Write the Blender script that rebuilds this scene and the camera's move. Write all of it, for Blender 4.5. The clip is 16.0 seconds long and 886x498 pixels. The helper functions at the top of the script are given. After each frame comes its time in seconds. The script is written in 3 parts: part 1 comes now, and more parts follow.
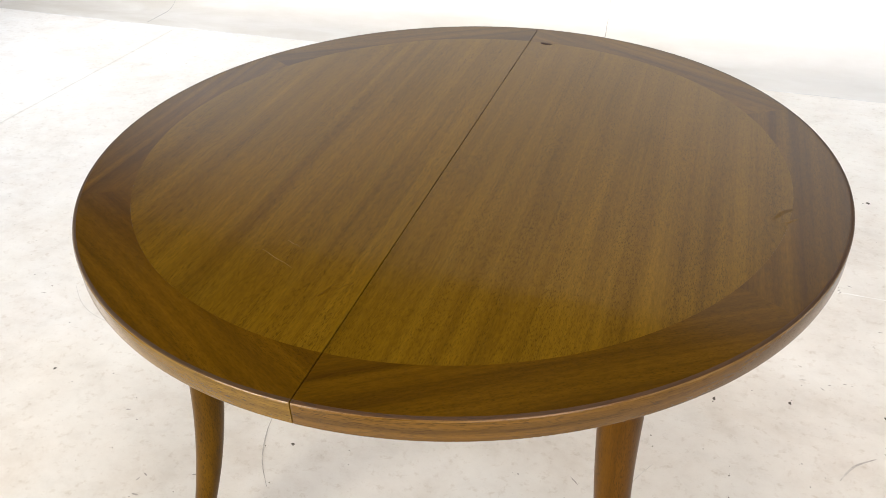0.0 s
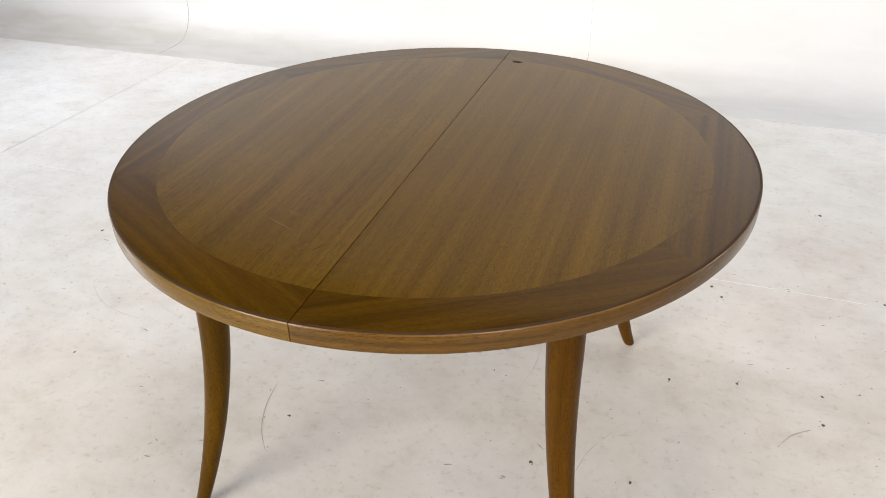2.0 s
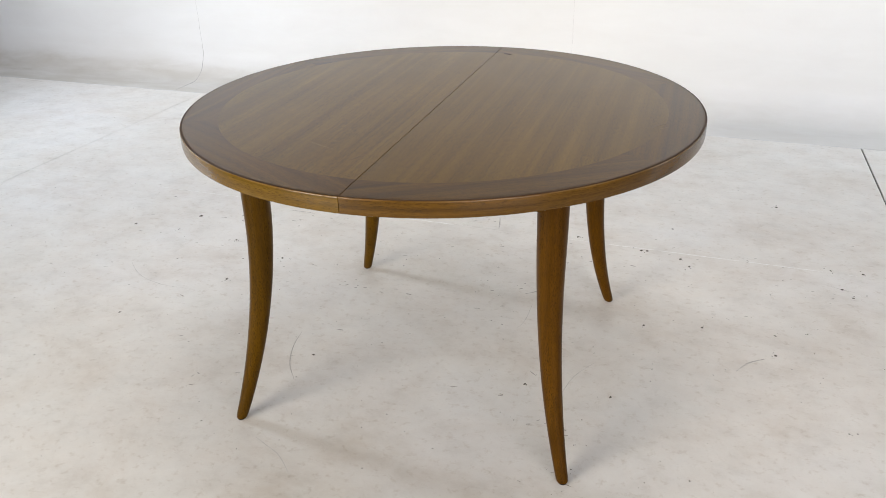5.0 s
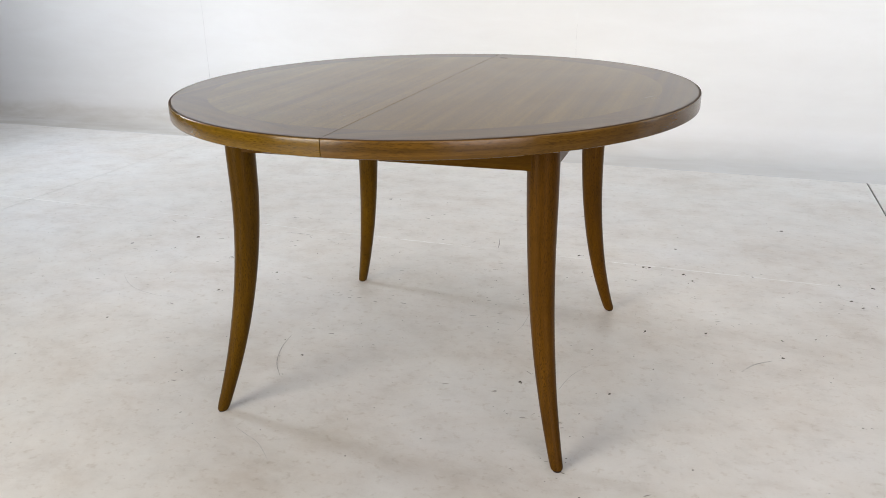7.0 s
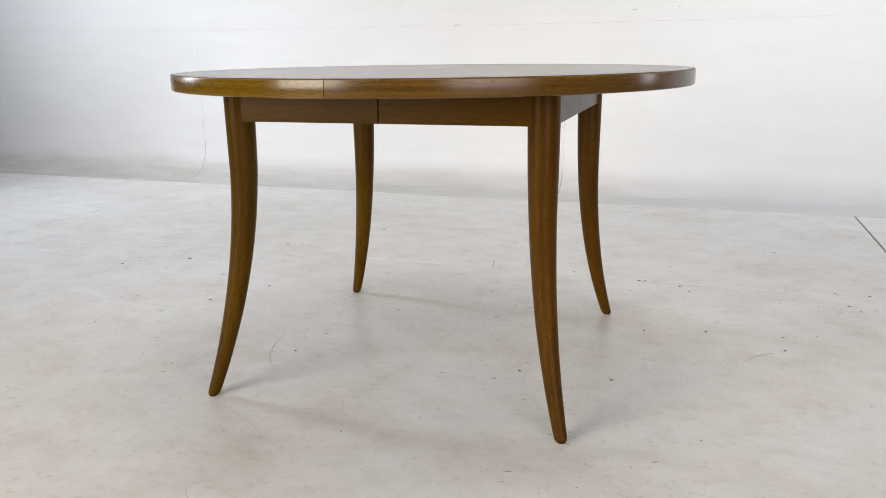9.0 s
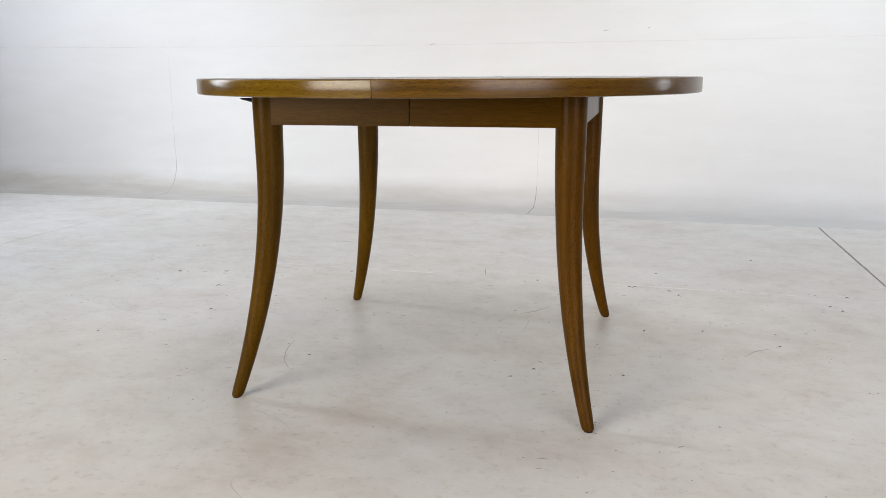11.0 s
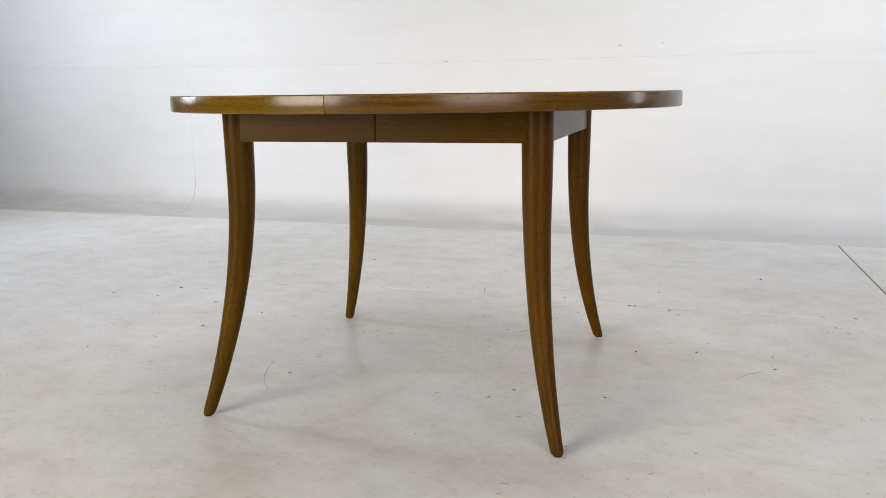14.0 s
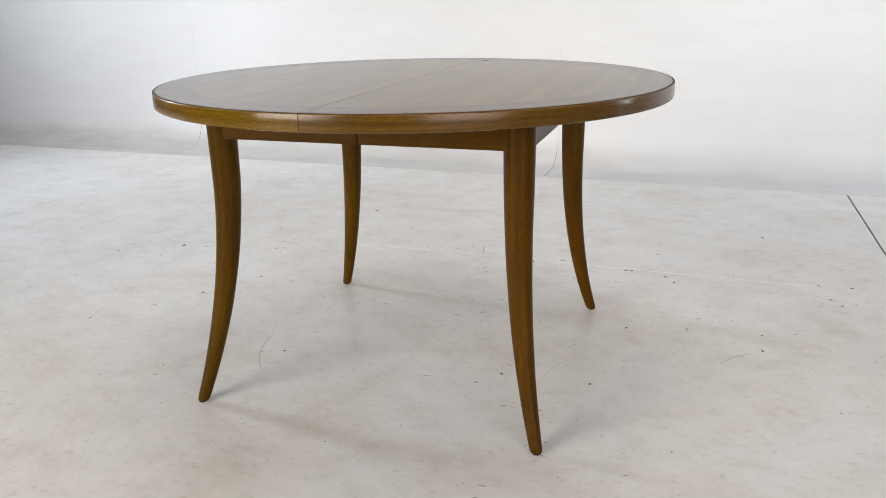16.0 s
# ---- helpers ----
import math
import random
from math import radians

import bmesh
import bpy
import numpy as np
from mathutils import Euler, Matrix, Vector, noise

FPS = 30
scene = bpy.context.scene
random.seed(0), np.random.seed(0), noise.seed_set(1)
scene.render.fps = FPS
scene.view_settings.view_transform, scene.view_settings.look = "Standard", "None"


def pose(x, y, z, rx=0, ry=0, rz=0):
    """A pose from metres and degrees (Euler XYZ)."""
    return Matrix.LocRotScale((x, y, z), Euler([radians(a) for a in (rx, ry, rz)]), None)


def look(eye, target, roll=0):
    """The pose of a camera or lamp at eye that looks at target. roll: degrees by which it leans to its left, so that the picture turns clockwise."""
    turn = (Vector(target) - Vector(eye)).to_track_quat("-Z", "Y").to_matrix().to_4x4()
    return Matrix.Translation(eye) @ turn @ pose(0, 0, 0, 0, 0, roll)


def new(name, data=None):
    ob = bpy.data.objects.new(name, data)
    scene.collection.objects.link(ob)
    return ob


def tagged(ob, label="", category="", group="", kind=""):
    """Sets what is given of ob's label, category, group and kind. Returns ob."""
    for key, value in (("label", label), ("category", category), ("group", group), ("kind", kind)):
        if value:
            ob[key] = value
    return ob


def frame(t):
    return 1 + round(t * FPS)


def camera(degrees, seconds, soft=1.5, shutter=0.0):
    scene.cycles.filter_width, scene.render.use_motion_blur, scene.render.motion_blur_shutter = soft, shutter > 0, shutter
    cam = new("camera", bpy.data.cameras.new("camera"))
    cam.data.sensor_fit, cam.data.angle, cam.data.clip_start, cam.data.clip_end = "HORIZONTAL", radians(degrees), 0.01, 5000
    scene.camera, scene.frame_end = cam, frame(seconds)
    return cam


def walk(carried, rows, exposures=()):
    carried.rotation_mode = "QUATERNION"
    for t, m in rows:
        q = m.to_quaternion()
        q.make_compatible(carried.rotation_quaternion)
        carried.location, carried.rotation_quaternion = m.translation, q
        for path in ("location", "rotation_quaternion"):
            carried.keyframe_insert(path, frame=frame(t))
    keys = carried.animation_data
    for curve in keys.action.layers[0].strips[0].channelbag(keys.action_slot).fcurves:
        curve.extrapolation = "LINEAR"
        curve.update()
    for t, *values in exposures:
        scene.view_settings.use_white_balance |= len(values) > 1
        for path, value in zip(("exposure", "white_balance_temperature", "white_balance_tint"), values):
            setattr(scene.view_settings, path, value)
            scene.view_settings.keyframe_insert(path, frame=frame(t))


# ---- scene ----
cam = camera(58.34, 16.0, 0.7)
PATH = [
    (0, (0.0349, 0.0208, 1.3715), (-0.0540, 1.6630, 0.2334), -1.98),
    (0.5, (0.0557, -0.0402, 1.3883), (-0.0236, 1.6145, 0.2677), -1.79),
    (1, (0.0671, -0.1042, 1.4029), (-0.0118, 1.5657, 0.3052), -1.56),
    (1.5, (0.0738, -0.1660, 1.4073), (-0.0101, 1.5194, 0.3338), -1.44),
    (2, (0.0866, -0.2291, 1.3954), (-0.0001, 1.4697, 0.3435), -1.48),
    (2.5, (0.0913, -0.2892, 1.3744), (0.0101, 1.4244, 0.3464), -1.56),
    (3, (0.0770, -0.3534, 1.3561), (0.0087, 1.3741, 0.3507), -1.61),
    (3.5, (0.0455, -0.4589, 1.3517), (-0.0050, 1.2828, 0.3700), -1.57),
    (4, (0.0260, -0.5609, 1.3416), (-0.0144, 1.1941, 0.3833), -1.38),
    (6.5, (0.0970, -0.7042, 1.1131), (0.0140, 1.1462, 0.3587), -1.01),
    (7, (0.0968, -0.7173, 1.0386), (0.0158, 1.1551, 0.3402), -1.10),
    (7.5, (0.0864, -0.7234, 0.9756), (0.0112, 1.1689, 0.3325), -1.05),
    (8, (0.0871, -0.7369, 0.9021), (0.0164, 1.1746, 0.3181), -1.02),
    (10.3, (-0.0472, -0.8358, 0.7343), (-0.0087, 1.1160, 0.2996), -0.13),
    (10.5, (-0.0736, -0.8408, 0.7403), (-0.0166, 1.1107, 0.3063), -0.09),
    (11, (-0.1117, -0.8468, 0.7482), (-0.0224, 1.1043, 0.3179), -0.25),
    (11.5, (-0.1372, -0.8431, 0.7515), (-0.0242, 1.1085, 0.3288), -0.38),
    (12, (-0.1395, -0.8359, 0.7481), (-0.0210, 1.1174, 0.3352), -0.45),
    (12.5, (-0.1123, -0.8321, 0.7458), (-0.0094, 1.1244, 0.3435), -0.40),
    (13, (-0.0611, -0.8274, 0.7431), (0.0059, 1.1326, 0.3505), -0.44),
    (13.5, (-0.0110, -0.8222, 0.7426), (0.0146, 1.1400, 0.3564), -0.59),
    (14, (0.0441, -0.8187, 0.7404), (0.0353, 1.1437, 0.3544), -0.69),
    (14.5, (0.0825, -0.8204, 0.7404), (0.0473, 1.1388, 0.3399), -0.77),
    (15, (0.1096, -0.8128, 0.7366), (0.0606, 1.1375, 0.2959), -0.91),
    (15.5, (0.1221, -0.7950, 0.7947), (0.0662, 1.1368, 0.2799), -0.89),
    (16, (0.1244, -0.7716, 0.9387), (0.0643, 1.1309, 0.3251), -1.01),
]
walk(cam, [(t, look(eye, target, roll)) for t, eye, target, roll in PATH],
     [(0.0, 0.63, 6900, 14), (1.0, 0.48, 6800, 14), (2.0, 0.34, 6750, 14), (3.5, 0.22, 6650, 13), (4.2, 0.16, 6600, 13), (6.5, 0.05, 6550, 13),
      (8.2, 0.0, 6500, 13), (12.5, -0.1, 6500, 13), (15.5, -0.1, 6500, 13), (16.0, -0.02, 6500, 13)])

# ---- light ----
world = bpy.data.worlds.new("studio_world")
scene.world = world
world.use_nodes = True
world.node_tree.nodes["Background"].inputs[0].default_value = (0.9, 0.95, 1.0, 1)
world.node_tree.nodes["Background"].inputs[1].default_value = 0.22

# studio axes: u runs along the back wall, v towards it; origin on the floor under the table's middle
STUDIO = pose(0, 1.223, 0, 0, 0, -17.2)


def softbox(name, eye, target, w, h, watts, color=(1, 1, 1), spread=180):
    lamp = bpy.data.lights.new(name, "AREA")
    lamp.shape, lamp.size, lamp.size_y = "RECTANGLE", w, h
    lamp.energy, lamp.color = watts, color
    lamp.spread = radians(spread)
    ob = new(name, lamp)
    ob.matrix_world = STUDIO @ look(eye, target)
    return ob


softbox("softbox_rear_left", (-2.2, -4.1, 1.5), (0.4, 0.4, 0.3), 2.2, 2.2, 61, (1.0, 0.942, 0.81), 94)
softbox("softbox_rear_right", (3.0, -3.7, 1.5), (0.0, 0.6, 0.4), 2.6, 2.6, 34.5, (1.0, 0.912, 0.885), 95)
softbox("strip_light_left", (-4.3, 0.5, 1.3), (-2.2, 0.4, 0.0), 0.5, 1.9, 36, (0.79, 0.895, 1.0), 112)
softbox("strip_light_right", (4.3, 1.7, 1.2), (0.6, 1.2, 0.3), 0.11, 1.8, 14, (0.93, 0.97, 1.0), 140)
softbox("background_light_left", (-3.2, 0.6, 3.0), (-2.9, 2.59, 0.95), 2.4, 0.5, 19.5, (0.85, 0.92, 1.0), 78)
softbox("background_light_right", (2.0, 0.7, 3.0), (1.6, 2.55, 1.2), 2.4, 0.5, 14, (0.74, 0.87, 1.0), 90)
softbox("overhead_light", (0.3, 0.2, 3.5), (0.1, 0.0, 0.0), 2.0, 1.6, 13.5, (1.0, 0.99, 0.965), 115)


# ---- node helpers ----
def shader(name):
    m = bpy.data.materials.new(name)
    m.use_nodes = True
    t = m.node_tree
    return m, t, t.nodes["Principled BSDF"]


def coords(t, scale=(1, 1, 1), source="Object", shift=True):
    tc = t.nodes.new("ShaderNodeTexCoord")
    mp = t.nodes.new("ShaderNodeMapping")
    mp.inputs["Scale"].default_value = scale
    t.links.new(tc.outputs[source], mp.inputs["Vector"])
    if shift:
        info = t.nodes.new("ShaderNodeObjectInfo")
        mul = t.nodes.new("ShaderNodeMath")
        mul.operation = "MULTIPLY"
        mul.inputs[1].default_value = 37.0
        t.links.new(info.outputs["Random"], mul.inputs[0])
        t.links.new(mul.outputs[0], mp.inputs["Location"])
    return mp.outputs[0]


def noise_of(t, vec, scale=1.0, detail=3.0, rough=0.5, warp=0.0):
    n = t.nodes.new("ShaderNodeTexNoise")
    n.inputs["Scale"].default_value = scale
    n.inputs["Detail"].default_value = detail
    n.inputs["Roughness"].default_value = rough
    n.inputs["Distortion"].default_value = warp
    t.links.new(vec, n.inputs["Vector"])
    return n.outputs["Fac"]


def ramp(t, fac, stops):
    r = t.nodes.new("ShaderNodeValToRGB")
    els = r.color_ramp.elements
    while len(els) < len(stops):
        els.new(0.5)
    for e, (p, c) in zip(els, stops):
        e.position = p
        e.color = (*c, 1) if not isinstance(c, (int, float)) else (c, c, c, 1)
    t.links.new(fac, r.inputs[0])
    return r.outputs[0]


def mix(t, kind, fac, a, b):
    m = t.nodes.new("ShaderNodeMix")
    m.data_type, m.blend_type = "RGBA", kind
    for sock, v in ((m.inputs[0], fac), (m.inputs[6], a), (m.inputs[7], b)):
        if isinstance(v, (int, float)):
            sock.default_value = v if sock == m.inputs[0] else (v, v, v, 1)
        elif isinstance(v, tuple):
            sock.default_value = (*v, 1)
        else:
            t.links.new(v, sock)
    return m.outputs[2]


def bump(t, bsdf, height, strength=0.2, distance=0.001):
    b = t.nodes.new("ShaderNodeBump")
    b.inputs["Strength"].default_value, b.inputs["Distance"].default_value = strength, distance
    t.links.new(height, b.inputs["Height"])
    t.links.new(b.outputs[0], bsdf.inputs["Normal"])


# ---- materials ----
def wood(name, base, dark, light, along="y", source="Object", rough=(0.33, 0.35), gloss=0.36, bands=1.0, stripes=0.6, dash=65, arris_sheen=False, open_pores=0.45, tone=0.5, polish=0.0, vary=0.0):
    """Straight-grained varnished veneer: soft ribbon bands, fine streaks, short open pores."""
    m, t, b = shader(name)

    def axis(across, length):
        return tuple(length if a == along else across for a in "xyz")

    wide = noise_of(t, coords(t, axis(34, 0.6), source), 1, 3, 0.55, 0.1)
    streak = noise_of(t, coords(t, axis(110, 2.2), source), 1, 3, 0.6, 0.1)
    fine = noise_of(t, coords(t, axis(330, 0.45 * dash), source), 1, 3, 0.6)
    pores = noise_of(t, coords(t, axis(850, 1.4 * dash), source), 1, 1, 0.5)
    pore_field = noise_of(t, coords(t, axis(40, 3), source), 1, 2, 0.5)
    mottle = noise_of(t, coords(t, axis(9, 3.5), source), 1, 2, 0.5, 0.2)
    c = ramp(t, wide, [(0.5 - 0.2 / bands, dark), (0.5, base), (0.5 + 0.2 / bands, light)])
    c = mix(t, "MULTIPLY", stripes, c, ramp(t, streak, [(0.3, 0.78), (0.52, 1.0), (0.75, 1.12)]))
    c = mix(t, "MULTIPLY", 0.7, c, ramp(t, fine, [(0.32, 0.72), (0.64, 1.1)]))
    c = mix(t, "MULTIPLY", tone, c, ramp(t, mottle, [(0.35, 0.80), (0.65, 1.08)]))
    if vary:
        info = t.nodes.new("ShaderNodeObjectInfo")
        c = mix(t, "MULTIPLY", vary, c, ramp(t, info.outputs["Random"], [(0.0, 0.6), (1.0, 1.15)]))
    pore = ramp(t, pores, [(0.33, 0.36), (0.46, 1.0)])
    c = mix(t, "MULTIPLY", ramp(t, pore_field, [(0.33, 0.3 * open_pores), (0.62, open_pores)]), c, pore)
    if arris_sheen:
        # edge highlight put into the colour: a broken pale line along the upper arris
        sep = t.nodes.new("ShaderNodeSeparateXYZ")
        t.links.new(coords(t, (1, 1, 1), source, shift=False), sep.inputs[0])
        near = t.nodes.new("ShaderNodeMath")
        near.operation = "MULTIPLY_ADD"
        near.inputs[1].default_value, near.inputs[2].default_value = 100.0, -11.5
        t.links.new(sep.outputs["Y"], near.inputs[0])
        patchy = noise_of(t, coords(t, (9, 260, 1), source), 1, 5, 0.65)
        glint = mix(t, "MULTIPLY", 1.0, ramp(t, near.outputs[0], [(0.12, 0.0), (0.3, 1.0), (0.42, 1.0), (0.52, 0.0)]), ramp(t, patchy, [(0.42, 0.0), (0.62, 0.4)]))
        c = mix(t, "MIX", glint, c, (0.34, 0.235, 0.105))
        # dark room's reflection put into the colour: the rim's rounded top darkened
        c = mix(t, "MULTIPLY", ramp(t, near.outputs[0], [(0.48, 0.0), (0.56, 1.0)]), c, (0.46, 0.37, 0.34))
    t.links.new(c, b.inputs["Base Color"])
    smear = noise_of(t, coords(t, (5, 5, 5), source), 1, 3, 0.6, 0.6)
    gloss_map = ramp(t, smear, [(0.3, rough[0]), (0.72, rough[1])])
    if arris_sheen:
        gloss_map = mix(t, "MIX", ramp(t, near.outputs[0], [(0.42, 0.0), (0.52, 1.0)]), gloss_map, 0.6)
    t.links.new(gloss_map, b.inputs["Roughness"])
    b.inputs["Specular IOR Level"].default_value = gloss
    if polish:
        b.inputs["Coat Weight"].default_value = polish
        t.links.new(ramp(t, smear, [(0.3, 0.08), (0.72, 0.14)]), b.inputs["Coat Roughness"])
    return m


OLIVE, OLIVE_D, OLIVE_L = (0.1366, 0.0706, 0.0022), (0.1086, 0.0543, 0.0016), (0.1680, 0.0896, 0.0038)
RED, RED_D, RED_L = (0.0968, 0.0446, 0.0013), (0.0660, 0.0286, 0.0010), (0.1287, 0.0616, 0.0022)
LEG, LEG_D, LEG_L = (0.080, 0.0335, 0.0011), (0.056, 0.0228, 0.0008), (0.103, 0.0445, 0.0017)
APRON, APRON_D, APRON_L = (0.0702, 0.0315, 0.0014), (0.0522, 0.0225, 0.0011), (0.0882, 0.0414, 0.0022)
EDGE, EDGE_D, EDGE_L = (0.1284, 0.0702, 0.0048), (0.0882, 0.0456, 0.0034), (0.1685, 0.0963, 0.0072)
EDGE_RED, EDGE_RED_D, EDGE_RED_L = (0.1156, 0.0558, 0.0048), (0.0772, 0.0366, 0.0033), (0.1522, 0.0761, 0.0071)
M_FIELD = wood("field_veneer", OLIVE, OLIVE_D, OLIVE_L, "y", "Object", (0.285, 0.31), 0.03, bands=0.85, stripes=0.65, dash=130, open_pores=0.68, polish=0.58)
M_BAND = wood("banding_veneer", RED, RED_D, RED_L, "y", "Object", (0.285, 0.31), 0.03, bands=1.15, stripes=0.7, dash=130, open_pores=0.45, polish=0.58, vary=0.35)
M_DULL = wood("dull_varnish", OLIVE_D, (0.070, 0.036, 0.0012), OLIVE, "y", "Object", (0.285, 0.31), 0.03, bands=0.85, stripes=0.65, dash=130, open_pores=0.55, polish=0.3)
M_RIM = wood("edge_veneer", EDGE, EDGE_D, EDGE_L, "x", "UV", (0.15, 0.28), 0.36, bands=1.1, stripes=0.95, arris_sheen=True, open_pores=0.85)
M_RIM_RED = wood("red_edge_veneer", EDGE_RED, EDGE_RED_D, EDGE_RED_L, "x", "UV", (0.15, 0.28), 0.36, bands=1.1, stripes=0.95, arris_sheen=True, open_pores=0.85)
M_LEG_GOLD = wood("golden_leg_wood", (0.083, 0.0400, 0.0010), (0.059, 0.0276, 0.0008), (0.107, 0.0530, 0.0016), "z", "Object", (0.28, 0.36), 0.08, bands=0.7, stripes=0.7, dash=90, open_pores=0.9, tone=0.9)
M_LEG = wood("leg_wood", LEG, LEG_D, LEG_L, "z", "Object", (0.28, 0.36), 0.08, bands=0.7, stripes=0.7, dash=90, open_pores=0.9, tone=0.9)
M_APRON = wood("apron_wood", APRON, APRON_D, APRON_L, "x", "Object", (0.28, 0.34), 0.06, bands=0.6)


def plain(name, color, rough=0.6, metal=0.0, grain=60.0, amount=0.2, gloss=0.5):
    m, t, b = shader(name)
    n = noise_of(t, coords(t, (grain,) * 3), 1, 4, 0.6)
    c = mix(t, "MULTIPLY", 1.0, color, ramp(t, n, [(0.3, 1 - amount), (0.7, 1.0)]))
    t.links.new(c, b.inputs["Base Color"])
    b.inputs["Roughness"].default_value, b.inputs["Metallic"].default_value = rough, metal
    b.inputs["Specular IOR Level"].default_value = gloss
    return m


M_CORE = plain("core_wood", (0.03, 0.016, 0.007), 0.9, gloss=0.05)
M_KNOT = plain("knot_wood", (0.030, 0.010, 0.004), 0.6, gloss=0.08)
M_SCRATCH = plain("varnish_scratch", (0.24, 0.155, 0.05), 0.5, gloss=0.2)
M_BLACK = plain("black_metal", (0.015, 0.015, 0.017), 0.35, 0.6)
M_JOINT = plain("joint_dirt", (0.09, 0.085, 0.08), 0.9)
M_SPECK = plain("floor_chip", (0.15, 0.137, 0.118), 0.85, 0, 300, 0.6, 0.1)
M_SCUFF = plain("rubber_scuff", (0.66, 0.645, 0.615), 0.5, 0, 45, 0.3)
M_SCUFF_DARK = plain("dark_scuff", (0.60, 0.575, 0.54), 0.7, 0, 60, 0.5)
M_SMUDGE = plain("grey_smudge", (0.50, 0.475, 0.44), 0.75, 0, 90, 0.5)
M_RUB = plain("trodden_grime", (0.33, 0.31, 0.28), 0.75, 0, 90, 0.5)
M_LINE = plain("joint_line_paint", (0.77, 0.77, 0.77), 0.7, 0, 2, 0.15)
M_LIP = plain("paint_edge", (0.73, 0.73, 0.72), 0.6, 0, 6, 0.35)
M_FILLER = plain("joint_filler", (0.90, 0.90, 0.885), 0.45, 0, 30, 0.12)
M_HAIR = plain("faint_wall_seam", (0.66, 0.66, 0.66), 0.8, 0, 12, 0.3)
M_SEAM = plain("wall_seam", (0.42, 0.41, 0.39), 0.8, 0, 12, 0.4)


def floor_paint():
    """Worn off-white floor paint: cool and warm clouds, brownish trodden stains, rubbed streaks, grit."""
    m, t, b = shader("floor_paint")
    big = noise_of(t, coords(t, (0.8, 1.0, 1), shift=False), 1, 4, 0.6, 0.2)
    warm = noise_of(t, coords(t, (2.6, 3.2, 1), shift=False), 1, 7, 0.7, 0.2)
    cloud = noise_of(t, coords(t, (8, 10, 1), shift=False), 1, 7, 0.7, 0.15)
    small = noise_of(t, coords(t, (40, 46, 1), shift=False), 1, 5, 0.7, 0.1)
    grit = noise_of(t, coords(t, (260, 260, 1), shift=False), 1, 2, 0.6)
    c = ramp(t, big, [(0.3, (0.70, 0.682, 0.645)), (0.5, (0.742, 0.735, 0.708)), (0.7, (0.755, 0.757, 0.752))])
    c = mix(t, "MULTIPLY", 0.75, c, ramp(t, warm, [(0.3, (0.80, 0.74, 0.68)), (0.47, (0.955, 0.93, 0.905)), (0.62, (1, 0.997, 0.99))]))
    c = mix(t, "MULTIPLY", 0.65, c, ramp(t, cloud, [(0.28, (0.82, 0.81, 0.795)), (0.47, (0.975, 0.975, 0.975)), (0.66, (1.05, 1.05, 1.05))]))
    c = mix(t, "MULTIPLY", 0.6, c, ramp(t, small, [(0.28, (0.72, 0.67, 0.61)), (0.45, (1, 1, 1))]))
    c = mix(t, "MULTIPLY", 0.3, c, ramp(t, grit, [(0.26, 0.7), (0.38, 1.0)]))
    t.links.new(c, b.inputs["Base Color"])
    t.links.new(ramp(t, cloud, [(0.3, 0.42), (0.7, 0.28)]), b.inputs["Roughness"])
    b.inputs["Specular IOR Level"].default_value = 0.32
    bump(t, b, small, 0.1, 0.0015)
    return m


def wall_paint(name, base, stain, amount):
    m, t, b = shader(name)
    big = noise_of(t, coords(t, (0.7, 0.7, 1.1), shift=False), 1, 5, 0.6, 0.5)
    mid = noise_of(t, coords(t, (2.2, 5, 9), shift=False), 1, 5, 0.65, 0.5)
    fine = noise_of(t, coords(t, (90, 90, 90), shift=False), 1, 3, 0.6)
    c = mix(t, "MIX", ramp(t, mid, [(0.35, 0.0), (0.75, amount)]), base, stain)
    c = mix(t, "MULTIPLY", 0.5, c, ramp(t, big, [(0.3, 0.92), (0.65, 1.0)]))
    t.links.new(c, b.inputs["Base Color"])
    b.inputs["Roughness"].default_value = 0.62
    bump(t, b, fine, 0.08, 0.0015)
    return m


M_FLOOR = floor_paint()
M_WALL = wall_paint("wall_paint", (0.80, 0.81, 0.81), (0.74, 0.74, 0.73), 0.5)


